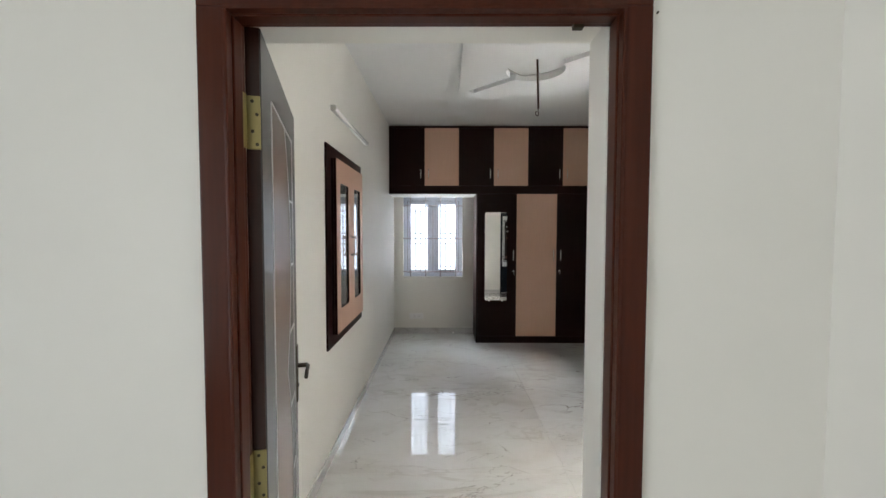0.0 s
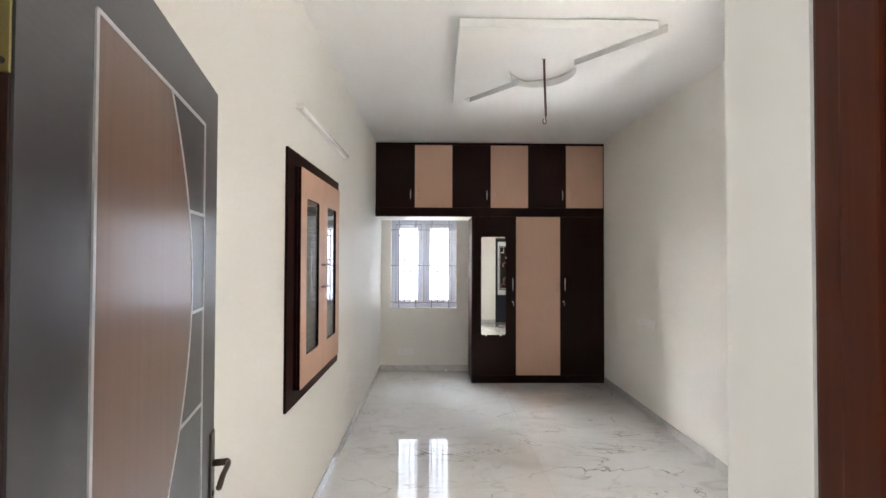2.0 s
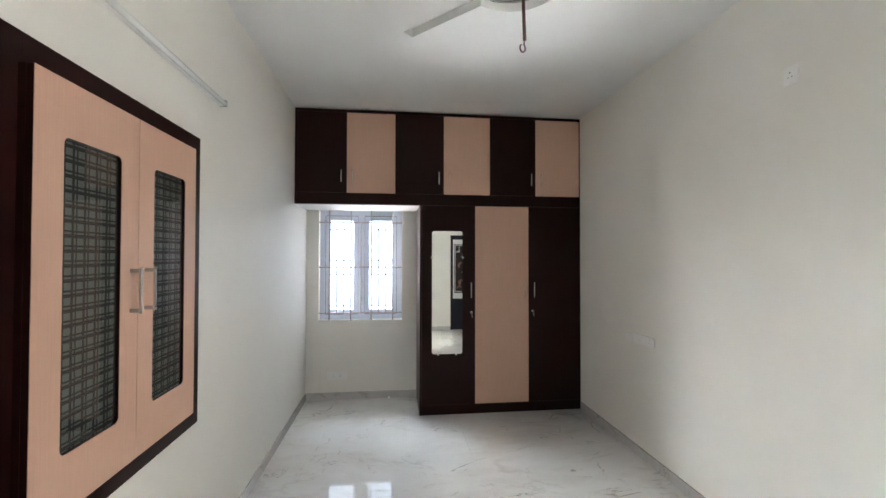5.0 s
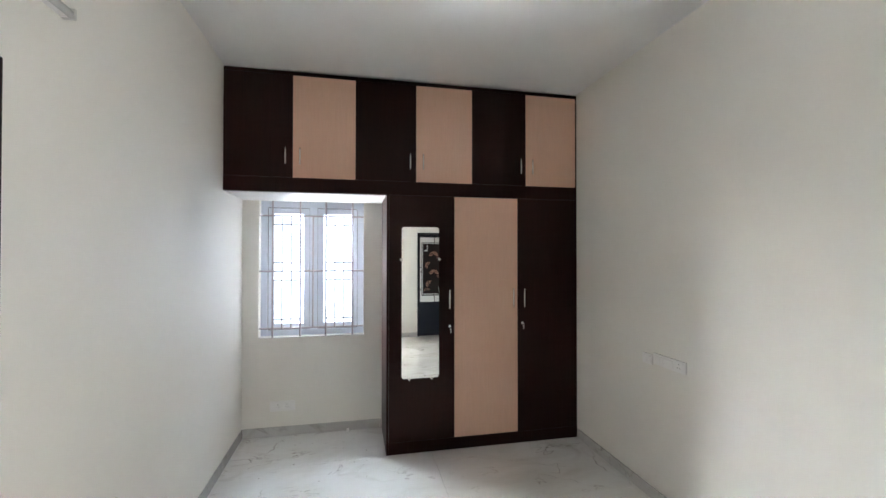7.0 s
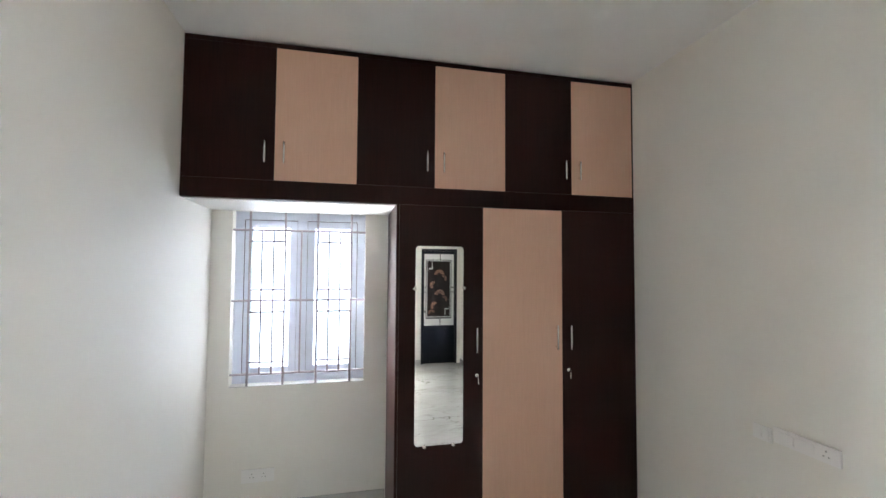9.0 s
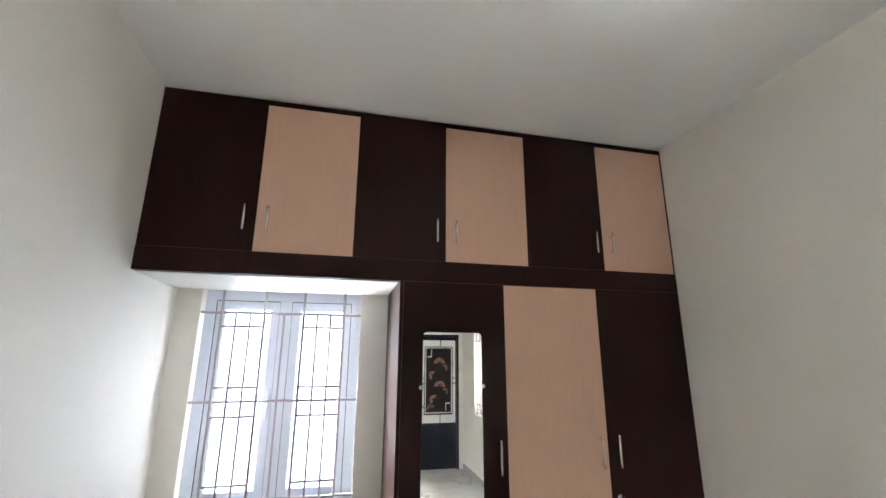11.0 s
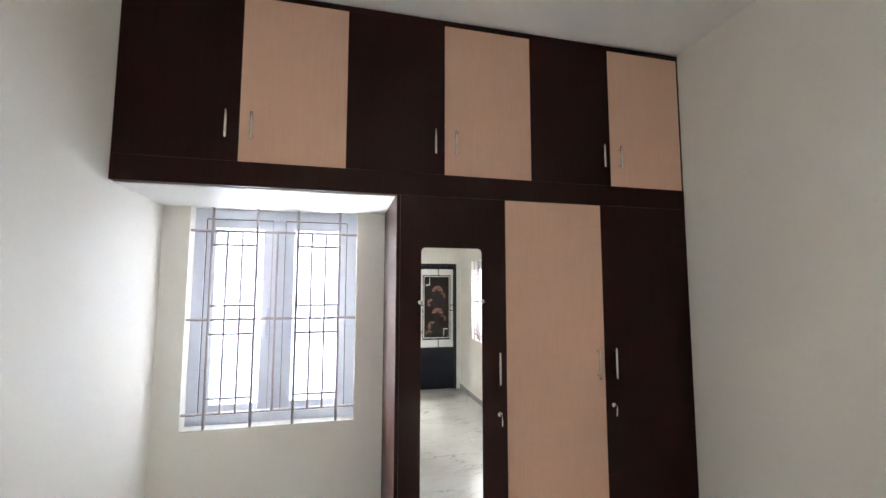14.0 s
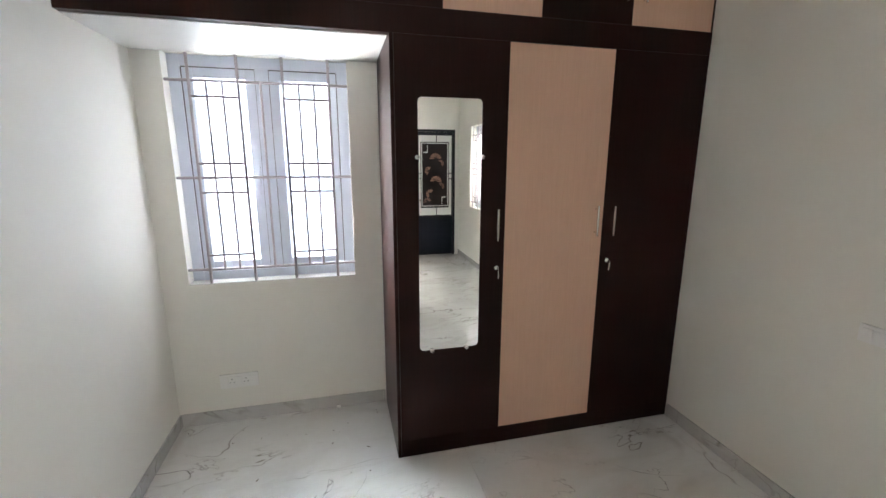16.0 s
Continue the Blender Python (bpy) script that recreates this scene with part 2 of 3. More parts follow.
def rounded(x0, x1, z0, z1, r, steps=5):
    out = []
    for cx, cz, start in ((x1 - r, z1 - r, 0), (x0 + r, z1 - r, 90), (x0 + r, z0 + r, 180), (x1 - r, z0 + r, 270)):
        for k in range(steps + 1):
            a = radians(start + 90 * k / steps)
            out.append((cx + r * math.cos(a), cz + r * math.sin(a)))
    return out


def part(name, bm, material, parent=None, label=""):
    mesh = bpy.data.meshes.new(name)
    bm.to_mesh(mesh)
    bm.free()
    mesh.materials.append(material)
    ob = new(name, mesh)
    if parent:
        ob.parent = parent
    if label:
        ob["label"] = label
    return ob


def smooth(ob):
    for p in ob.data.polygons:
        p.use_smooth = True
    return ob


def cube(*a, **k):
    return box(bmesh.new(), *a, **k)


def thing(name, place, label, category, group=""):
    ob = new(name)
    ob.location = place
    return tagged(ob, label, category, group)


def local(bm, origin):
    bmesh.ops.translate(bm, vec=-Vector(origin), verts=bm.verts[:])
    return bm


def structure(ob, label, category):
    return tagged(ob, label, category, kind="structure")


# ---- the room ----
WEST, EAST, SOUTH, NORTH, TOP = -0.45, 2.48, 3.48, 8.847, 3.073
HALL_WEST, HALL_EAST, HALL_SOUTH, HALL_NORTH = -1.7, 1.19, 0.25, 3.273
WIN = (-0.312, 0.612, 0.875, 2.122)          # north window: x0, x1, z0, z1
WIN_E = (4.10, 5.00, 0.875, 2.06)            # east window: y0, y1, z0, z1
NICHE = (5.215, 6.098, 0.885, 2.098)         # wall cupboard: y0, y1, z0, z1
ROOM = "plain cream painted plaster wall of the bedroom"

bm = bmesh.new()
y0, y1, z0, z1 = NICHE
box(bm, WEST - 0.23, WEST, SOUTH, y0, 0, TOP)
box(bm, WEST - 0.23, WEST, y1, NORTH + 0.23, 0, TOP)
box(bm, WEST - 0.23, WEST, y0, y1, 0, z0)
box(bm, WEST - 0.23, WEST, y0, y1, z1, TOP)
structure(part("wall_west", bm, WALL), ROOM + " with a recessed cupboard", "wall")

bm = bmesh.new()
y0, y1, z0, z1 = WIN_E
box(bm, EAST, EAST + 0.23, SOUTH - 0.23, y0, 0, TOP)
box(bm, EAST, EAST + 0.23, y1, NORTH + 0.23, 0, TOP)
box(bm, EAST, EAST + 0.23, y0, y1, 0, z0)
box(bm, EAST, EAST + 0.23, y0, y1, z1, TOP)
structure(part("wall_east", bm, WALL), ROOM + " with switch plates and a window", "wall")

bm = bmesh.new()
x0, x1, z0, z1 = WIN
box(bm, WEST, x0, NORTH, NORTH + 0.23, 0, TOP)
box(bm, x1, EAST, NORTH, NORTH + 0.23, 0, TOP)
box(bm, x0, x1, NORTH, NORTH + 0.23, 0, z0)
box(bm, x0, x1, NORTH, NORTH + 0.23, z1, TOP)
structure(part("wall_north", bm, WALL), ROOM + " behind the wardrobe and window", "wall")

# Wall between hall and bedroom: the outer skin takes the door frame, the inner one the plastered reveal.
FRAME = (-0.187, 0.778, 2.137)
BATH = (1.752, 2.405, 2.05)
bm = bmesh.new()
box(bm, HALL_WEST, FRAME[0], HALL_NORTH, 3.355, 0, TOP)
box(bm, FRAME[1], EAST, HALL_NORTH, 3.355, 0, TOP)
box(bm, FRAME[0], FRAME[1], HALL_NORTH, 3.355, FRAME[2], TOP)
box(bm, HALL_WEST, -0.205, 3.355, SOUTH, 0, TOP)
box(bm, 0.720, BATH[0], 3.355, SOUTH, 0, TOP)
box(bm, BATH[1], EAST, 3.355, SOUTH, 0, TOP)
box(bm, -0.205, 0.720, 3.355, SOUTH, 2.10, TOP)
box(bm, BATH[0], BATH[1], 3.355, SOUTH, BATH[2], TOP)
structure(part("wall_south", bm, WALL), "cream painted wall between hall and bedroom", "wall")

bm = bmesh.new()
box(bm, WEST - 0.23, EAST + 0.23, SOUTH, NORTH + 0.23, TOP, TOP + 0.15)
box(bm, HALL_WEST - 0.2, HALL_EAST + 0.2, HALL_SOUTH - 0.2, SOUTH, TOP, TOP + 0.15)
box(bm, HALL_EAST + 0.2, EAST + 0.23, HALL_NORTH, SOUTH, TOP, TOP + 0.15)
structure(part("ceiling", bm, CEILING), "smooth white painted ceiling slab", "ceiling")

# Hall behind the camera. Its west opening is unseen, added to let light in.
structure(part("wall_hall_east", cube(HALL_EAST, HALL_EAST + 0.2, HALL_SOUTH, HALL_NORTH, 0, TOP), WALL), "cream painted side wall of the hall", "wall")
structure(part("wall_hall_south", cube(HALL_WEST - 0.2, HALL_EAST + 0.2, HALL_SOUTH - 0.2, HALL_SOUTH, 0, TOP), WALL), "cream painted far wall of the hall", "wall")
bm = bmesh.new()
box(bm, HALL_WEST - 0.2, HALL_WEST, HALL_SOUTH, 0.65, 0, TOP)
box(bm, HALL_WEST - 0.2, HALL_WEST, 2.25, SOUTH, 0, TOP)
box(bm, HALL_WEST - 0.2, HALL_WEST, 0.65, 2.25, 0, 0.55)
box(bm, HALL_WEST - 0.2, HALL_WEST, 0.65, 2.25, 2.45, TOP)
structure(part("wall_hall_west", bm, WALL), "unseen cream painted hall wall with a wide opening added for light", "wall")

# Bright overcast sky outside the openings; the hall one serves the added west opening.
for name, m in (("backdrop_north", look((0.15, 55, 1.6), (0.15, 9, 1.6))), ("backdrop_east", look((55, 4.55, 1.6), (3, 4.55, 1.6))), ("backdrop_added_hall", look((-55, 0.9, 1.6), (-2, 0.9, 1.6)))):
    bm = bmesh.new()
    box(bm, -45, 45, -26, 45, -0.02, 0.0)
    ob = structure(part(name, bm, BACKDROP), "plain white overcast sky outside the windows and added hall opening", "backdrop")
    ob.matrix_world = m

# Skirting of grey marble strips.
def skirting(runs):
    x, y = runs[0][0], runs[0][2]
    run = structure(new("baseboard"), "grey marble skirting strip along the wall foot", "baseboard")
    run.location = (x, y, 0)
    for x0, x1, y0, y1 in runs:
        part("skirting_strip", local(cube(x0, x1, y0, y1, 0.0, 0.08, bevel=0.0015, segments=1), (x, y, 0)), SKIRT, run)


def strip(horizontal, fixed, a, b, inward, joint=1.2):
    runs, at = [], a
    while at < b - 0.001:
        end = min(at + joint, b)
        lo, hi = sorted((fixed, fixed + inward))
        runs.append((at, end - 0.0012, lo, hi) if horizontal else (lo, hi, at, end - 0.0012))
        at = end
    return runs


skirting(strip(False, WEST, SOUTH, NORTH, 0.010))
skirting(strip(False, EAST, SOUTH, 8.255, -0.010))
skirting(strip(True, NORTH, WEST + 0.011, 0.776, -0.010))
skirting(strip(True, SOUTH, 0.715, BATH[0] - 0.002, 0.010))

# ---- ceiling panel with the propeller-shaped cut ----
def ceiling_panel():
    x0, x1, y0, y1 = 0.473, 1.772, 5.457, 6.735
    c = Vector((1.135, 6.111))
    a, b = Vector((0.600, 6.680)), Vector((1.715, 5.495))
    way = (b - a).normalized()
    side = Vector((-way.y, way.x))
    half, r = 0.042, 0.255
    base = math.atan2(way.y, way.x)
    open_angle = math.asin(half / r)
    n = 22
    arc = [open_angle + (math.pi - 2 * open_angle) * k / n for k in range(n + 1)]
    upper = [c + r * Vector((math.cos(base + g), math.sin(base + g))) for g in arc]
    lower = [c + r * Vector((math.cos(base + math.pi + g), math.sin(base + math.pi + g))) for g in arc]
    # the slot runs out through the corner of the panel
    low_end, up_end = b - side * half, b + side * half
    low_end += way * ((low_end.y - y0) / -way.y)
    up_end += way * ((x1 - up_end.x) / way.x)
    outline = [Vector((x0, y0)), low_end, *lower[::-1], a - side * half, a + side * half, *upper[::-1], up_end, Vector((x1, y1)), Vector((x0, y1))]
    data = bpy.data.curves.new("ceiling_panel", "CURVE")
    data.dimensions, data.fill_mode, data.extrude = "2D", "BOTH", 0.026
    s = data.splines.new("POLY")
    s.points.add(len(outline) - 1)
    for q, p in zip(s.points, outline):
        q.co = (p.x, p.y, 0, 1)
    s.use_cyclic_u = True
    data.materials.append(CEILING)
    ob = new("ceiling_panel", data)
    bpy.context.view_layer.update()
    mesh = bpy.data.meshes.new_from_object(ob.evaluated_get(bpy.context.evaluated_depsgraph_get()))
    bpy.data.objects.remove(ob)
    ob = new("ceiling_panel", mesh)
    for p in mesh.polygons:
        p.use_smooth = False
    ob.location = (0, 0, 3.036)
    # battens that hold the panel off the ceiling
    for a0, a1 in ((0.50, 0.54), (1.752, 1.764)):
        part("batten", cube(a0, a1, 5.56, 6.63, 0.0262, TOP - 3.0365), CEILING, ob)
    return structure(ob, "square white plaster ceiling panel with a round and slotted cut", "ceiling panel")


ceiling_panel()

# Fan hook rod.
def fan_rod():
    t = thing("fan_rod", (1.118, 5.968, TOP), "thin rusty brown fan rod hanging from the ceiling with a hook", "fan rod")
    bm = tube(bmesh.new(), [(0, 0, -0.002), (0.004, 0, -0.15), (0.014, 0, -0.433)], 0.0085, 10)
    smooth(part("rod", bm, ROD, t))
    # dark plate stands in for the shaded plaster hole round the rod's top
    bm = cube(-0.014, 0.014, -0.014, 0.014, -0.010, 0, bevel=0.003)
    part("ceiling_hole_plate", bm, ROD, t)
    loop = [(0.013, 0, -0.427), (0.012, 0, -0.447)] + [(0.004 + 0.013 * math.sin(q), 0.004 * math.cos(q), -0.471 + 0.022 * math.cos(q)) for q in [radians(30 + 33 * k) for k in range(10)]]
    smooth(part("hook", tube(bmesh.new(), loop, 0.0034, 7), ROD, t, "bent steel wire hook"))


fan_rod()


def recess_shadow_wire():
    """Thin wire round the edge of the round cut, mostly drawing its shadow gap, sagging beside the rod."""
    pts = []
    for k in range(19):
        g = radians(158 - 7.5 * k)
        sag = 0.020 * math.exp(-((k - 7) / 2.2) ** 2)
        r = 0.247 - 0.35 * sag
        pts.append((1.135 + r * math.cos(g), 6.111 + r * math.sin(g), TOP - 0.003 - sag))
    ob = smooth(part("gap_shadow_wire", tube(bmesh.new(), pts, 0.0015, 6), WIRE))
    tagged(ob, "thin brown sagging wire that draws the shadow gap in the round ceiling cut", "wire")


recess_shadow_wire()


# ---- windows ----
def window(name, label, width, height):
    """A two-leaf window with a grill, standing in the plane y = 0, its inner face towards -y, the sill's corner at the origin."""
    w = new(name)
    structure(w, label, "window")
    f, d0, d1 = 0.058, 0.085, 0.15
    bm = bmesh.new()
    box(bm, 0, f, d0, d1, 0, height, 0.003)
    box(bm, width - f, width, d0, d1, 0, height, 0.003)
    box(bm, f, width - f, d0, d1, 0, f, 0.003)
    box(bm, f, width - f, d0, d1, height - f, height, 0.003)
    box(bm, width / 2 - 0.035, width / 2 + 0.035, d0 + 0.004, d1, f, height - f, 0.003)
    part("window_frame", bm, UPVC, w)
    s = 0.052
    for a, b in ((f + 0.004, width / 2 - 0.037), (width / 2 + 0.037, width - f - 0.004)):
        bm = bmesh.new()
        lo, hi = f + 0.004, height - f - 0.004
        box(bm, a, a + s, d0 + 0.012, d1 - 0.005, lo, hi, 0.004)
        box(bm, b - s, b, d0 + 0.012, d1 - 0.005, lo, hi, 0.004)
        box(bm, a + s, b - s, d0 + 0.012, d1 - 0.005, lo, lo + s, 0.004)
        box(bm, a + s, b - s, d0 + 0.012, d1 - 0.005, hi - s, hi, 0.004)
        sash = part("sash", bm, UPVC, w)
        bm = bmesh.new()
        g = 0.004
        for q in ((a - g, a, lo, hi), (b, b + g, lo, hi), (a, b, lo - g, lo), (a, b, hi, hi + g)):
            box(bm, q[0], q[1], d0 + 0.0085, d0 + 0.02, q[2], q[3])
        part("gasket", bm, GASKET, sash)
        pane = part("pane", cube(a + s - 0.006, b - s + 0.006, d0 + 0.04, d0 + 0.045, lo + s - 0.006, hi - s + 0.006), GLASS, sash)
        pane.visible_shadow = False
    bm = bmesh.new()
    x = width / 2 - 0.055
    box(bm, x - 0.009, x + 0.009, d0 - 0.006, d0 + 0.012, height * 0.45, height * 0.53, 0.003)
    box(bm, x - 0.007, x + 0.007, d0 - 0.022, d0 - 0.008, height * 0.40, height * 0.505, 0.004)
    part("window_handle", bm, UPVC, w)
    # grill: three rails, with every upright and cross bar welded on
    gy = 0.021
    gx = [width * k for k in (0.125, 0.382, 0.627, 0.888)]
    levels = [height * k for k in (0.068, 0.483, 0.888)]
    bm = bmesh.new()
    for z in levels:
        tube(bm, [(-0.004, gy, z), (width + 0.004, gy, z)], 0.0078, 8)
    grill = part("window_grill", bm, GRILL, w, "grey painted steel bar grill")

    def bar(start, end, radius):
        smooth(part("grill_bar", tube(bmesh.new(), [start, end], radius, 8), GRILL, grill))
    for q in gx:
        bar((q, gy - 0.011, 0.0), (q, gy - 0.011, height), 0.0078)
    bar((width * 0.503, gy - 0.009, levels[0]), (width * 0.503, gy - 0.009, levels[2]), 0.006)
    for a, b in ((gx[0], gx[1]), (gx[2], gx[3])):
        for k in (1, 2):
            q = a + (b - a) * k / 3
            bar((q, gy - 0.008, levels[0]), (q, gy - 0.008, levels[2]), 0.0066)
        for z in (height * 0.823, height * 0.545, height * 0.418, height * 0.135):
            bar((a, gy - 0.012, z), (b, gy - 0.012, z), 0.0066)
    return w


wide, high = WIN[1] - WIN[0], WIN[3] - WIN[2]
w = window("window_1", "white two-leaf window with a grey steel bar grill in the wall recess", wide, high)
w.location = (WIN[0], NORTH, WIN[2])
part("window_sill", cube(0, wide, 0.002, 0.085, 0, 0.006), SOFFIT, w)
w = window("window_2", "white two-leaf window with a grill in the bedroom side wall", WIN_E[1] - WIN_E[0], WIN_E[3] - WIN_E[2])
w.matrix_world = pose(EAST, WIN_E[1], WIN_E[2], 0, 0, -90)


# ---- door frame and door ----
def door_frame():
    t = structure(new("door_frame"), "polished red-brown wooden door frame with a moulded inner edge", "door frame")
    x0, x1, top = FRAME
    i0, i1, ih = -0.118, 0.711, 2.071
    y = 3.258
    # front face, a rounded bead at the inner edge, then the stop and the rebate
    def bars(a0, a1, b0, b1, h0, h1, ya, yb, bevel):
        for name, q in (("jamb", (a0, b0, ya, yb, 0, h0)), ("jamb", (b1, a1, ya, yb, 0, h0)), ("head", (a0, a1, ya, yb, h0, h1))):
            yield name, cube(*q, bevel=bevel)
    pieces = list(bars(x0, x1, i0 - 0.011, i1 + 0.011, ih + 0.011, top, y, 3.354, 0.004))
    jambs = [part(n, b, TEAK, t) for n, b in pieces]
    for jamb, (n, b) in zip(jambs, bars(i0 - 0.011, i1 + 0.011, i0 - 0.003, i1 + 0.003, ih + 0.003, ih + 0.011, y - 0.004, y + 0.02, 0.003)):
        part("bead", b, TEAK, jamb)
    for jamb, (n, b) in zip(jambs, bars(i0 - 0.011, i1 + 0.011, i0 + 0.001, i1 - 0.001, ih - 0.001, ih + 0.011, y + 0.021, y + 0.058, 0.003)):
        part("stop", b, TEAK, jamb)


door_frame()
bolt = part("bolt_catch", cube(0.630, 0.653, 3.32, 3.338, 2.066, 2.078, bevel=0.002), SCREW)
bolt.parent = bpy.data.objects["door_frame"]
tagged(part("wall_nail", tube(bmesh.new(), [(0.792, 3.275, 2.072), (0.792, 3.267, 2.073)], 0.0018, 8), SCREW), "thin dark nail in the wall beside the door frame", "nail")


def lever_handle(parent, s, z):
    """Lever on a long plate, on the face towards -y."""
    plate = part("handle_plate", cube(s - 0.02, s + 0.02, -0.006, 0.0, z - 0.155, z + 0.09, bevel=0.003), BRONZE, parent, "antique bronze handle plate")
    bm = tube(bmesh.new(), [(s, -0.004, z), (s, -0.045, z)], 0.0095, 12)
    tube(bm, [(s, -0.045, z), (s - 0.02, -0.05, z + 0.002), (s - 0.07, -0.047, z - 0.004), (s - 0.115, -0.047, z - 0.016)], 0.0075, 10)
    smooth(part("lever", bm, BRONZE, plate))
    part("key_hole", tube(bmesh.new(), [(s, -0.005, z - 0.085), (s, -0.009, z - 0.085)], 0.008, 12), SLOT, plate)


def bedroom_door():
    length, thick, height = 0.832, 0.035, 2.078
    near, tip = Vector((-0.101, 3.374)), Vector((-0.312, 4.180))
    turn = math.degrees(math.atan2(tip.y - near.y, tip.x - near.x))
    t = structure(new("door_1"), "charcoal and walnut flush door with silver inlay standing open", "door")
    t.matrix_world = pose(near.x, near.y, 0.012, 0, 0, turn)
    # local x runs along the leaf, -y is the face towards the room
    part("door_core", cube(0, length, 0.003, thick, 0, height, bevel=0.0015), DOOR_EDGE, t)
    left, right, high_z, low_z = 0.157, 0.698, 1.948, 0.16
    part("door_skin", cube(0.0015, length - 0.001, 0, 0.003, 0.001, height - 0.001), DOOR_GREY, t)

    def curve(z):
        for top, bottom in ((high_z, 1.09), (1.09, 0.24)):
            if z >= bottom:
                q = (z - bottom) / (top - bottom) * 2 - 1
                return 0.449 + 0.152 * (1 - q * q)
        return 0.449
    zs = [low_z + (high_z - low_z) * k / 64 for k in range(65)]
    outline = [(left, low_z), *[(curve(z), z) for z in zs], (left, high_z)]
    part("walnut_panel", prism(bmesh.new(), outline, "y", -0.0012, 0.0005), DOOR_BROWN, t, "walnut print panel with a curved edge")

    def inlay(points, width=0.0075):
        bm = bmesh.new()
        pts = [Vector(p) for p in points]
        a, b = [], []
        for i, p in enumerate(pts):
            w = (pts[min(i + 1, len(pts) - 1)] - pts[max(i - 1, 0)]).normalized()
            nn = Vector((-w.y, w.x)) * width / 2
            a.append(p + nn)
            b.append(p - nn)
        part("inlay_strip", prism(bm, [tuple(v) for v in a + b[::-1]], "y", -0.0028, 0.0004), SILVER, t)
    inlay([(left, low_z), (left, high_z)])
    inlay([(left, high_z), (right, high_z)])
    inlay([(right, high_z), (right, low_z)], 0.006)
    inlay([(left, low_z), (right, low_z)])
    inlay([(curve(z), z) for z in zs], 0.0065)
    for z in (1.706, 1.462, 1.214, 0.935, 0.66, 0.40):
        inlay([(curve(z), z), (right, z)])
    lever_handle(t, 0.800, 1.008)
    # hinges on the near edge
    for z in (1.790, 0.925, 0.14):
        leaf = part("hinge", cube(-0.0025, 0.0005, 0.002, 0.032, z, z + 0.127, bevel=0.0008, segments=1), BRASS, t, "brass butt hinge with four screws")
        for k, q in enumerate((0.012, 0.043, 0.083, 0.114)):
            part("screw", tube(bmesh.new(), [(-0.001, 0.010 + 0.010 * (k % 2), z + q), (-0.0035, 0.010 + 0.010 * (k % 2), z + q)], 0.0042, 9), SCREW, leaf)
        for k in range(5):
            smooth(part("knuckle", tube(bmesh.new(), [(-0.003, 0.0395, z + 0.0254 * k + 0.0006), (-0.003, 0.0395, z + 0.0254 * (k + 1) - 0.0006)], 0.0062, 10), BRASS, leaf))


bedroom_door()
# frame leaves of the hinges
for z in (1.802, 0.937, 0.152):
    ob = part("hinge_leaf", cube(-0.1300, -0.1270, 3.313, 3.354, z, z + 0.127), BRASS)
    tagged(ob, "brass hinge leaf screwed to the door frame rebate", "hinge", "frame hinges")


# ---- bathroom door, seen in the mirror ----
PVC_BLACK = material("black_pvc", (0.012, 0.014, 0.022), 0.3)
PVC_WHITE = material("white_pvc", (0.78, 0.78, 0.76), 0.35)
PVC_PRINT = painted("dark_printed_panel", (0.03, 0.021, 0.021), 0.5, 0.02, 0.4)
surface(PVC_PRINT)["Specular IOR Level"].default_value = 0.1
surface(PVC_BLACK)["Specular IOR Level"].default_value = 0.15
FAN_A = material("copper_fan_print", (0.34, 0.17, 0.11), 0.4)
FAN_B = material("pale_copper_fan_print", (0.22, 0.11, 0.075), 0.4)


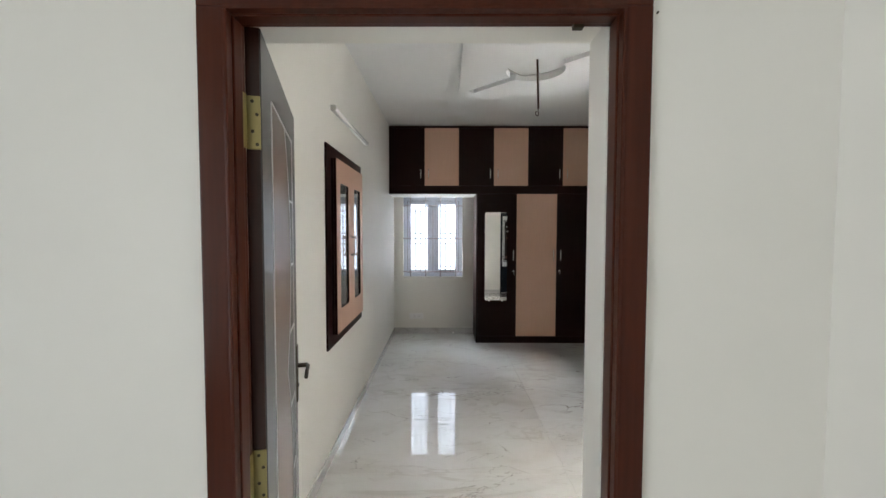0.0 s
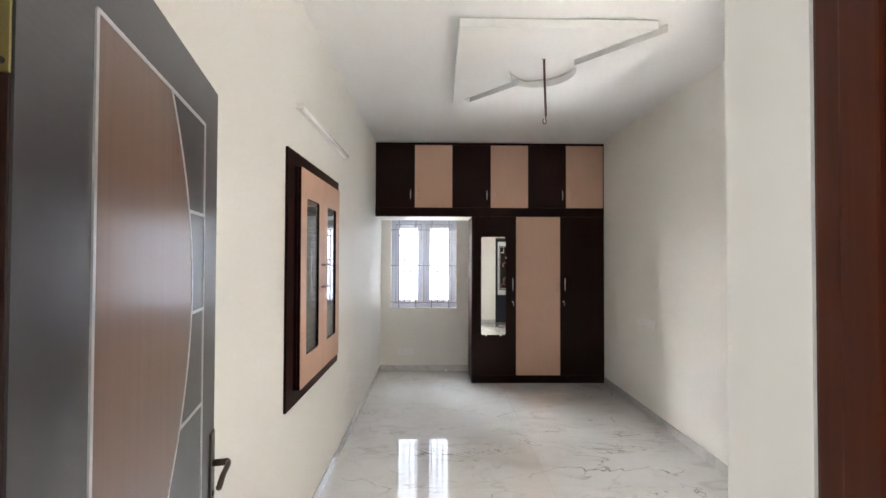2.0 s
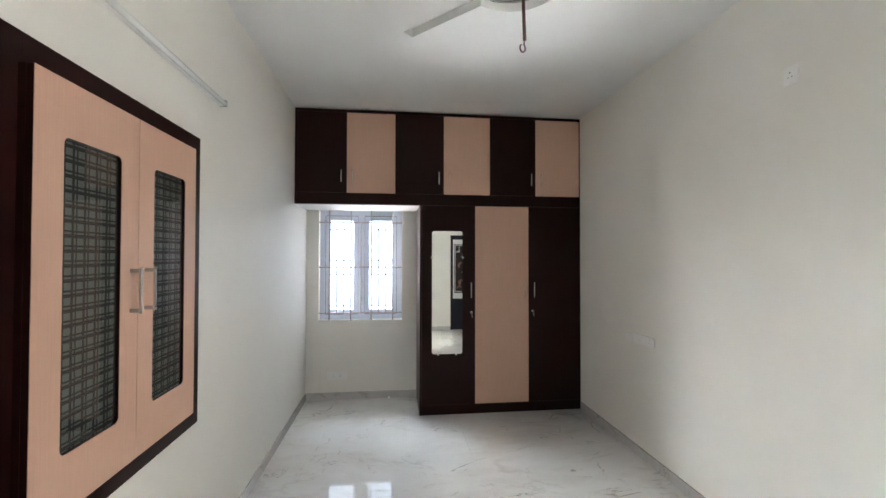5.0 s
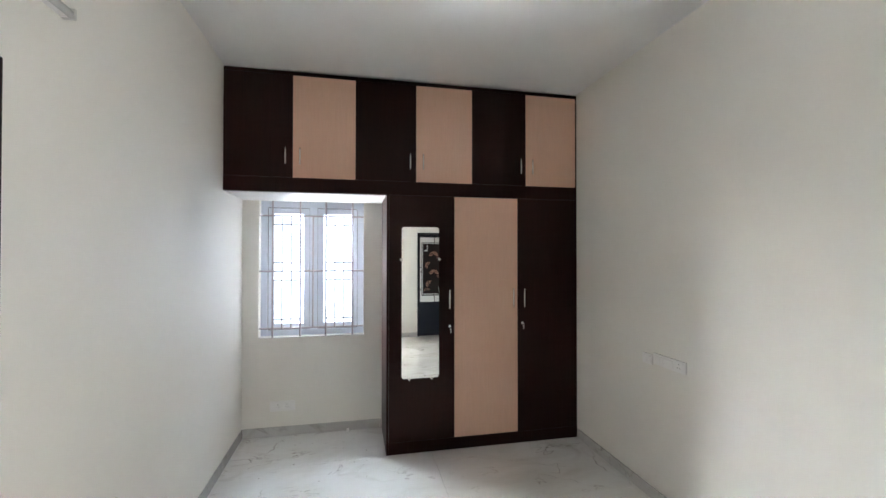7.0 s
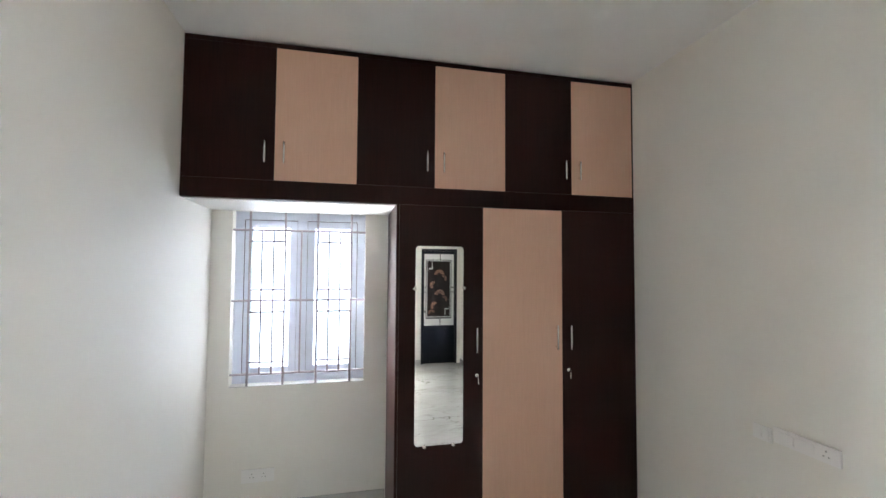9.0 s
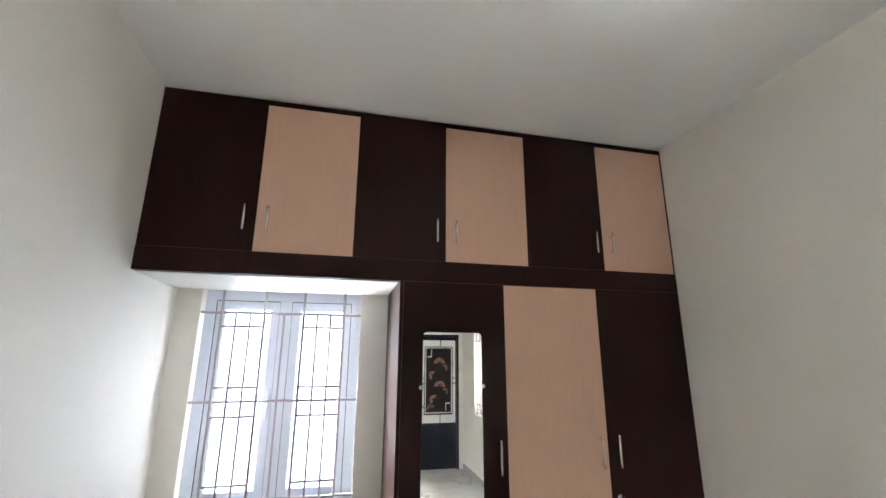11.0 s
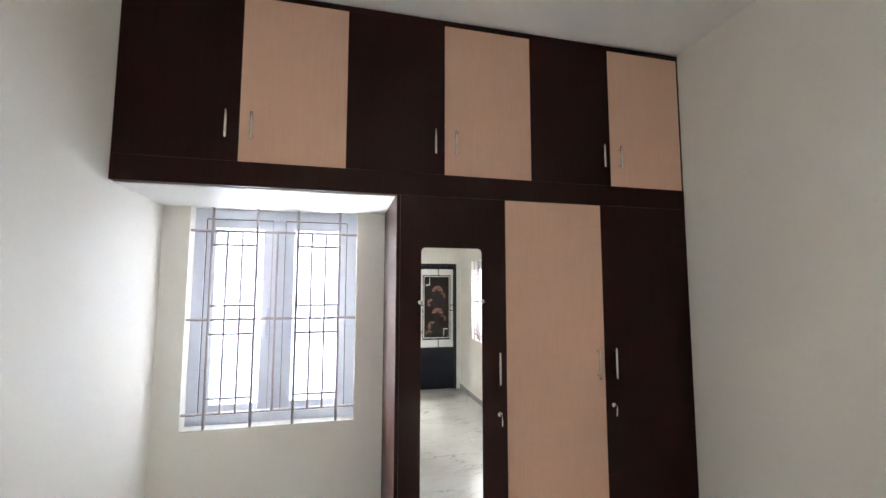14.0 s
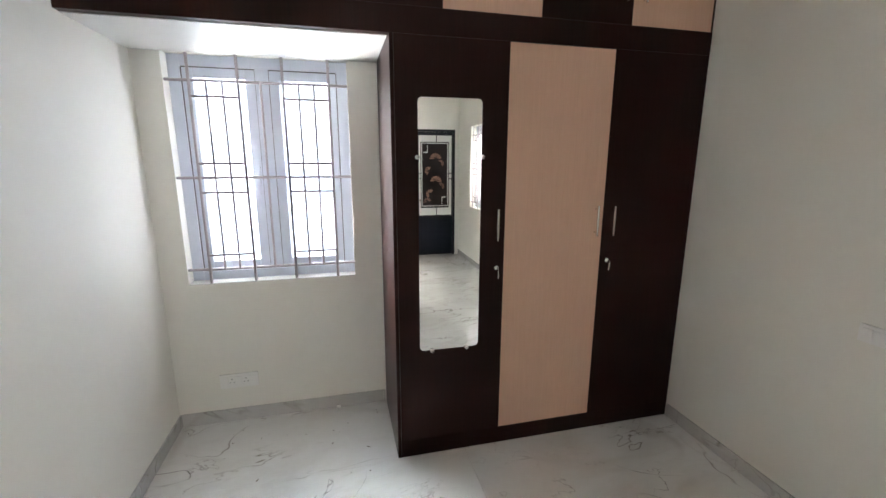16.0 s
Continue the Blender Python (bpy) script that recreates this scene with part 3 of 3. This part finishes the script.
def bathroom_door():
    x0, x1, top = BATH
    t = structure(new("door_2"), "closed black and white bathroom door with a printed fan pattern", "door")
    t.location = (x0, SOUTH, 0)
    w = x1 - x0
    for q in ((0, 0.035, 0, top), (w - 0.035, w, 0, top), (0.035, w - 0.035, top - 0.035, top)):
        part("frame_bar", cube(q[0], q[1], -0.10, 0.012, q[2], q[3], bevel=0.003), PVC_BLACK, t)
    leaf = part("leaf", cube(0.036, w - 0.036, -0.035, -0.005, 0.01, top - 0.036, bevel=0.002), PVC_BLACK, t)
    wx0, wx1, wz0, wz1 = 0.055, 0.598, 0.68, 1.958
    cx = (wx0 + wx1) / 2 + 0.02
    split = [(wx0, cx - 0.007), (cx + 0.007, wx1)]
    mid = 1.318

    def white(a, b, low, high):
        part("white_panel", cube(a, b, -0.006, -0.002, low, high), PVC_WHITE, leaf)
    for a, b in split:
        white(a, b, wz1 - 0.10, wz1)
        white(a, b, wz0, wz0 + 0.12)
    for a, b in ((wx0, wx0 + 0.032), (wx1 - 0.052, wx1)):
        white(a, b, wz0 + 0.12, mid - 0.05)
        white(a, b, mid - 0.036, mid + 0.036)
        white(a, b, mid + 0.05, wz1 - 0.10)
    px0, px1, pz0, pz1 = 0.082, 0.553, 0.812, 1.857
    part("print_panel", cube(px0, px1, -0.006, 0.0, pz0, pz1), PVC_PRINT, leaf)
    r, q = 0.014, 0.012
    for a, b, c, d in (
        (px0 + r, px0 + r + q, pz0 + r, pz1 - r), (px1 - r - q, px1 - r, pz0 + r, pz1 - r),
        (px0 + r + q, px1 - r - q, pz0 + r, pz0 + r + q), (px0 + r + q, px1 - r - q, pz1 - r - q, pz1 - r),
        (px0 + 0.11, px0 + 0.12, pz1 - 0.155, pz1 - 0.05), (px0 + 0.05, px0 + 0.12, pz1 - 0.17, pz1 - 0.155),
        (px1 - 0.12, px1 - 0.11, pz0 + 0.05, pz0 + 0.155), (px1 - 0.12, px1 - 0.05, pz0 + 0.155, pz0 + 0.17),
    ):
        part("border_line", cube(a, b, -0.004, 0.002, c, d), PVC_WHITE, leaf)

    def fan(cx, cz, r, mat, turn):
        bm = bmesh.new()
        for k in range(7):
            a0 = radians(turn + 26 * k)
            a1 = radians(turn + 26 * k + 17)
            am = (a0 + a1) / 2
            inner = 0.22 * r
            prism(bm, [(cx + inner * math.cos(am), cz + inner * math.sin(am)), (cx + r * math.cos(a0), cz + r * math.sin(a0)), (cx + r * 1.08 * math.cos(am), cz + r * 1.08 * math.sin(am)), (cx + r * math.cos(a1), cz + r * math.sin(a1))], "y", -0.002, 0.0015)
        part("fan_motif", bm, mat, leaf)
    for cx, cz, r, mat, turn in ((0.330, 1.590, 0.088, FAN_A, 5), (0.410, 1.520, 0.056, FAN_B, -50), (0.225, 1.400, 0.066, FAN_A, 70), (0.335, 1.225, 0.090, FAN_A, 0), (0.418, 1.150, 0.056, FAN_B, -50), (0.245, 1.030, 0.070, FAN_A, 60), (0.190, 0.900, 0.060, FAN_B, 20)):
        fan(cx, cz, r, mat, turn)
    part("door_knob", tube(bmesh.new(), [(0.06, -0.006, 0.93), (0.06, 0.045, 0.93)], 0.02, 12), STEEL, leaf, "round steel knob")


bathroom_door()


# ---- wardrobe and loft ----
FRONT = 8.265


def shutter(t, x0, x1, z0, z1, mat, label=""):
    o = Vector(t.location)
    gap = 0.0006
    ob = part("door", local(cube(x0 + gap, x1 - gap, FRONT, FRONT + 0.018, z0 + gap, z1 - gap), o), mat, t, label)
    return ob


def handle_on(door, t, x, z0, z1):
    bm = bmesh.new()
    d = 0.026
    tube(bm, [(x, FRONT - d, z0 - 0.004), (x, FRONT - d, z1 + 0.004)], 0.0064, 10)
    for z in (z0 + 0.014, z1 - 0.014):
        tube(bm, [(x, FRONT + 0.001, z), (x, FRONT - d, z)], 0.004, 8)
    smooth(part("handle", local(bm, t.location), STEEL, door, "slim brushed steel bar handle"))


def loft():
    zb, zt = 2.118, 3.052
    t = thing("loft_cabinet", (1.0, 8.5, zb), "dark and beige laminate loft cabinet under the ceiling", "cabinet")
    o = t.location
    bm = bmesh.new()
    x0, x1 = WEST + 0.002, EAST - 0.002
    back = NORTH - 0.002
    f = FRONT + 0.0185
    box(bm, x0, x0 + 0.018, f, back, zb, zt)
    box(bm, x1 - 0.018, x1, f, back, zb, zt)
    box(bm, x0 + 0.018, x1 - 0.018, f, back, zt - 0.018, zt)
    box(bm, x0 + 0.018, x1 - 0.018, f + 0.02, back, zb + 0.004, zb + 0.022)
    box(bm, x0 + 0.018, x1 - 0.018, back - 0.01, back, zb + 0.022, zt - 0.018)
    part("body", local(bm, o), WENGE, t)
    part("bottom_rail", local(cube(x0, x1, FRONT, f + 0.02, zb, 2.231), o), WENGE, t)
    part("top_trim", local(cube(x0, x1, FRONT + 0.001, f, 3.032, TOP - 0.012), o), WENGE, t)
    part("end_trim", local(cube(2.4665, x1, FRONT + 0.001, f, 2.232, 3.031), o), WENGE, t)
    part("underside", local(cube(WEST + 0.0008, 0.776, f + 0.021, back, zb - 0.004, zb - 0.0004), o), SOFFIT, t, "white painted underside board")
    edges = (x0, 0.052, 0.531, 1.023, 1.502, 1.990, 2.466)
    mats = (WENGE, BEIGE, WENGE, BEIGE, WENGE, BEIGE)
    for i, (a, b) in enumerate(zip(edges, edges[1:])):
        d = shutter(t, a, b, 2.2312, 3.031, mats[i], "beige wood-print door" if i % 2 else "dark wenge door")
        x = b - 0.052 if i % 2 == 0 else a + 0.056
        handle_on(d, t, x, 2.335, 2.455)


loft()


def cam_lock(door, t, x, z, key):
    bm = tube(bmesh.new(), [(x, FRONT + 0.001, z), (x, FRONT - 0.006, z)], 0.012, 16)
    tube(bm, [(x, FRONT - 0.006, z), (x, FRONT - 0.010, z)], 0.0075, 12)
    smooth(part("lock", local(bm, t.location), STEEL, door, "round steel lock"))
    if key:
        bm = cube(x - 0.0012, x + 0.0012, FRONT - 0.034, FRONT - 0.010, z - 0.012, z + 0.004, bevel=0.0005, segments=1)
        tube(bm, [(x, FRONT - 0.03, z - 0.008), (x + 0.004, FRONT - 0.024, z - 0.03), (x + 0.006, FRONT - 0.018, z - 0.052)], 0.0035, 8)
        part("key", local(bm, t.location), STEEL, door, "small key hanging in the lock")


def wardrobe():
    x0, x1, zt = 0.780, EAST - 0.002, 2.1178
    t = thing("wardrobe", (1.6, 8.5, 0), "dark wenge three-door wardrobe with a beige middle door and mirror", "wardrobe")
    o = t.location
    f, back = FRONT + 0.0185, NORTH - 0.002
    bm = bmesh.new()
    box(bm, x0 + 0.018, x1 - 0.018, f, back, 0.0, 0.018)
    box(bm, x1 - 0.018, x1, f, back, 0.0, zt)
    box(bm, x0 + 0.018, x1 - 0.018, f, back, zt - 0.018, zt)
    box(bm, x0 + 0.018, x1 - 0.018, back - 0.01, back, 0.018, zt - 0.018)
    box(bm, 1.340, 1.358, f, back - 0.01, 0.018, zt - 0.018)
    box(bm, 1.905, 1.923, f, back - 0.01, 0.018, zt - 0.018)
    part("body", local(bm, o), WENGE, t)
    part("side_panel", local(cube(x0, x0 + 0.018, FRONT, back, 0.0, zt, bevel=0.001, segments=1), o), WENGE, t)
    part("plinth", local(cube(x0 + 0.0185, x1, FRONT + 0.001, f, 0.0, 0.098), o), WENGE, t)
    d1 = shutter(t, x0 + 0.0185, 1.349, 0.099, zt, WENGE, "dark wenge door")
    d2 = shutter(t, 1.349, 1.913, 0.099, zt - 0.002, BEIGE, "beige wood-print door")
    d3 = shutter(t, 1.913, 2.466, 0.099, zt, WENGE, "dark wenge door")
    part("filler", local(cube(2.4665, x1, FRONT + 0.001, f, 0.099, zt), o), WENGE, t)
    handle_on(d1, t, 1.303, 1.180, 1.332)
    handle_on(d2, t, 1.868, 1.182, 1.335)
    handle_on(d3, t, 1.968, 1.180, 1.332)
    cam_lock(d1, t, 1.308, 1.03, True)
    cam_lock(d3, t, 1.957, 1.035, True)
    # mirror on the first door
    mx0, mx1, mz0, mz1 = 0.903, 1.215, 0.612, 1.857
    m = part("mirror", local(prism(bmesh.new(), rounded(mx0, mx1, mz0, mz1, 0.022), "y", FRONT - 0.0045, FRONT - 0.0005), o), MIRROR, d1, "tall frameless mirror with rounded corners")
    for x, z in ((mx0 - 0.004, 1.588), (mx1 + 0.004, 1.590), (0.966, mz0 - 0.004), (1.152, mz0 - 0.004)):
        bm = tube(bmesh.new(), [(x, FRONT, z), (x, FRONT - 0.009, z)], 0.0115, 14)
        smooth(part("mirror_clip", local(bm, o), STEEL, d1, "round steel mirror clip"))


wardrobe()


# ---- wall cupboard ----
def wall_cupboard():
    y0, y1, z0, z1 = 5.112, 6.225, 0.797, 2.182
    dy0, dy1, dz0, dz1 = NICHE[0], NICHE[1], NICHE[2], NICHE[3]
    t = thing("wall_cupboard", (WEST, 5.66, z0), "dark framed wall cupboard with two beige glass doors", "cupboard")
    o = t.location
    x = WEST + 0.014
    for q in ((y0, dy0 + 0.01, z0, z1), (dy1 - 0.01, y1, z0, z1), (dy0 + 0.01, dy1 - 0.01, z0, dz0 + 0.01), (dy0 + 0.01, dy1 - 0.01, dz1 - 0.01, z1)):
        part("surround_board", local(cube(WEST, x, *q, bevel=0.0015), o), WENGE, t)
    bm = bmesh.new()
    f = WEST + 0.032
    e = 0.018
    b = WEST - 0.20
    q0, q1, r0, r1 = dy0 + 0.011, dy1 - 0.011, dz0 + 0.011, dz1 - 0.011
    box(bm, b, f, q0, q0 + e, r0, r1)
    box(bm, b, f, q1 - e, q1, r0, r1)
    box(bm, b, f, q0 + e, q1 - e, r0, r0 + e)
    box(bm, b, f, q0 + e, q1 - e, r1 - e, r1)
    box(bm, b, b + 0.008, q0 + e, q1 - e, r0 + e, r1 - e)
    part("body", local(bm, o), WENGE, t)
    part("lipping", local(cube(x, f, dy0, dy0 + 0.0105, dz0, dz1), o), WENGE, t)
    mid = 5.663
    front = WEST + 0.052
    for a, c, g0, g1 in ((dy0, mid, 5.316, 5.567), (mid, dy1, 5.759, 6.000)):
        a, c = a + 0.0016, c - 0.0016
        h0, h1 = 1.050, 1.938
        hole = rounded(g0, g1, h0, h1, 0.020)[::-1]
        # frame of the door round the glass: stitched ring
        ring = rounded(a, c, dz0, dz1, 0.001)[::-1]
        d = None
        for name, mat, xx0, xx1, label in (("door", WENGE, f + 0.0005, front - 0.0022, "dark edged cupboard door with a beige face"), ("face_panel", BEIGE, front - 0.0022, front, "beige laminate face with a rounded glass opening")):
            bm = bmesh.new()
            v = {}
            for key, pts, xx in (("oi", ring, xx0), ("oo", ring, xx1), ("hi", hole, xx0), ("ho", hole, xx1)):
                v[key] = [bm.verts.new((xx, p, q)) for p, q in pts]
            n = len(ring)
            for k in range(n):
                l = (k + 1) % n
                for p, q in (("oo", "ho"), ("ho", "hi"), ("hi", "oi"), ("oi", "oo")):
                    bm.faces.new((v[p][k], v[p][l], v[q][l], v[q][k]))
            bmesh.ops.recalc_face_normals(bm, faces=bm.faces[:])
            made = part(name, local(bm, o), mat, d or t, label)
            d = d or made
        film = part("film", local(cube(f + 0.002, f + 0.0035, g0 - 0.008, g1 + 0.008, h0 - 0.008, h1 + 0.008), o), PLAID, d, "dark checked film behind the glass")
        glass = part("pane", local(cube(f + 0.0045, f + 0.0085, g0 - 0.0005, g1 + 0.0005, h0 - 0.0005, h1 + 0.0005), o), GLASS, d)
        glass.visible_shadow = False
        hy = mid - 0.042 if a < 5.5 else mid + 0.044
        bm = bmesh.new()
        out = front + 0.030
        box(bm, out, out + 0.007, hy - 0.006, hy + 0.006, 1.404, 1.566, 0.002)
        handle = part("handle", local(bm, o), STEEL, d, "flat brushed steel bow handle")
        for z in (1.408, 1.547):
            part("handle_post", local(cube(front, out - 0.0002, hy - 0.0055, hy + 0.0055, z, z + 0.014, bevel=0.0015), o), POST, handle, "dull brown metal handle post")


wall_cupboard()


# ---- fittings ----
def batten_light():
    y0, y1, z = 5.272, 6.492, 2.452
    t = thing("tube_light", (WEST, (y0 + y1) / 2, z), "slim unlit white batten tube light on the wall", "light")
    o = t.location
    part("housing", local(cube(WEST, WEST + 0.022, y0 + 0.012, y1 - 0.012, z - 0.016, z + 0.016, bevel=0.003), o), PLASTIC, t)
    out = [(WEST + 0.022 + 0.016 * math.cos(a), z + 0.0145 * math.sin(a)) for a in [radians(-90 + 15 * k) for k in range(13)]]
    bm = bmesh.new()
    prism(bm, [(p, q) for p, q in out], "y", y0 + 0.012, y1 - 0.012)
    smooth(part("diffuser", local(bm, o), DIFFUSER, t, "frosted cover strip"))
    for a in (y0, y1 - 0.012):
        part("end_cap", local(cube(WEST, WEST + 0.040, a, a + 0.012, z - 0.018, z + 0.018, bevel=0.002), o), END_CAP, t)


batten_light()


def plate(name, label, width, height, modules, m):
    """Switch plate in the plane y = 0, facing -y, its centre at the origin. modules: kinds from side to side."""
    t = thing(name, (0, 0, 0), label, "switch")
    part("base", cube(-width / 2, width / 2, -0.009, 0, -height / 2, height / 2, bevel=0.002), PLASTIC, t)
    n = len(modules)
    w = (width - 0.02) / n
    for i, kind in enumerate(modules):
        c = -width / 2 + 0.01 + w * (i + 0.5)
        if kind == "switch":
            ob = part("rocker", cube(c - w * 0.45, c + w * 0.45, -0.0125, -0.008, -height * 0.3, height * 0.3, bevel=0.0015), PLASTIC, t)
        else:
            face = part("socket_face", cube(c - w * 0.46, c + w * 0.46, -0.011, -0.008, -height * 0.36, height * 0.36, bevel=0.001), PLASTIC, t)
            for dx, dz, r in ((0, 0.014, 0.0042), (-0.0105, -0.008, 0.0034), (0.0105, -0.008, 0.0034)):
                part("pin_hole", tube(bmesh.new(), [(c + dx, -0.0105, dz), (c + dx, -0.0117, dz)], r, 10), GREYTRIM, face)
    t.matrix_world = m
    return t


plate("wall_socket", "white double socket plate low on the wall under the window", 0.215, 0.090, ("switch", "socket", "switch", "socket", "switch"), pose(-0.105, NORTH, 0.265))
plate("ac_socket", "white socket plate high on the wall", 0.075, 0.092, ("socket",), pose(EAST, 5.89, 2.508, 0, 0, -90))
plate("switch_plate", "small white switch plate above bed height", 0.095, 0.070, ("switch", "switch"), pose(EAST, 7.337, 0.928, 0, 0, -90))
plate("switch_plate", "long white switch and socket plate above bed height", 0.280, 0.072, ("switch", "switch", "socket"), pose(EAST, 7.140, 0.944, 0, 0, -90))

# ---- floor tiles, last ----
structure(part("floor", box(cube(HALL_WEST - 0.2, EAST + 0.2, HALL_SOUTH - 0.2, SOUTH, -0.2, -0.004), WEST - 0.2, EAST + 0.2, SOUTH, NORTH + 0.2, -0.2, -0.004), GROUT), "polished white marble-look tile floor with grey veins", "floor")
floor = bpy.data.objects["floor"]


def tiles():
    sx, sy, g = 1.6, 0.8, 0.0004
    meshes = {}
    xs = [WEST + sx * k for k in range(-2, 3)]
    ys = [SOUTH - 0.03 + sy * k for k in range(-5, 8)]
    for a in xs:
        for b in ys:
            low = WEST if b > HALL_NORTH else HALL_WEST
            x0, x1, y0, y1 = max(a, low), min(a + sx, EAST), max(b, HALL_SOUTH), min(b + sy, NORTH)
            if x1 - x0 < 0.01 or y1 - y0 < 0.01:
                continue
            key = (round(x1 - x0, 4), round(y1 - y0, 4))
            if key not in meshes:
                bm = bmesh.new()
                box(bm, -key[0] / 2 + g, key[0] / 2 - g, -key[1] / 2 + g, key[1] / 2 - g, -0.004, 0.0, 0.0003, 1)
                me = bpy.data.meshes.new("tile")
                bm.to_mesh(me)
                bm.free()
                me.materials.append(MARBLE)
                meshes[key] = me
            ob = new("tile", meshes[key])
            ob.location = ((x0 + x1) / 2, (y0 + y1) / 2, 0)
            ob.parent = floor


tiles()


def floor_debris():
    """Loose crumbs of dust and plaster swept towards the window wall."""
    rng = random.Random(4)
    bm = bmesh.new()
    for k in range(30):
        x, y = rng.uniform(-0.40, 0.74), NORTH - 0.025 - abs(rng.gauss(0, 0.42))
        r = rng.uniform(0.0012, 0.0042)
        long = rng.uniform(0.8, 2.2) if k % 4 else rng.uniform(2.5, 5.0)
        m = pose(x, y, r * 0.35, rng.uniform(-12, 12), rng.uniform(-12, 12), rng.uniform(0, 360)) @ Matrix.Diagonal((r * long, r, r * 0.4, 1))
        bmesh.ops.create_icosphere(bm, subdivisions=1, radius=1, matrix=m)
    ob = part("dust_crumbs", bm, DUST)
    tagged(ob, "small brown crumbs of dust on the floor under the window", "dust", kind="stuff")


floor_debris()

chip = part("plaster_chip", cube(-0.012, 0.012, -0.009, 0.009, 0.0, 0.024, bevel=0.005), PLASTIC)
chip.matrix_world = pose(0.470, NORTH - 0.035, 0.0, 0, 0, 24)
tagged(chip, "small white chip of plaster on the floor by the skirting", "debris")
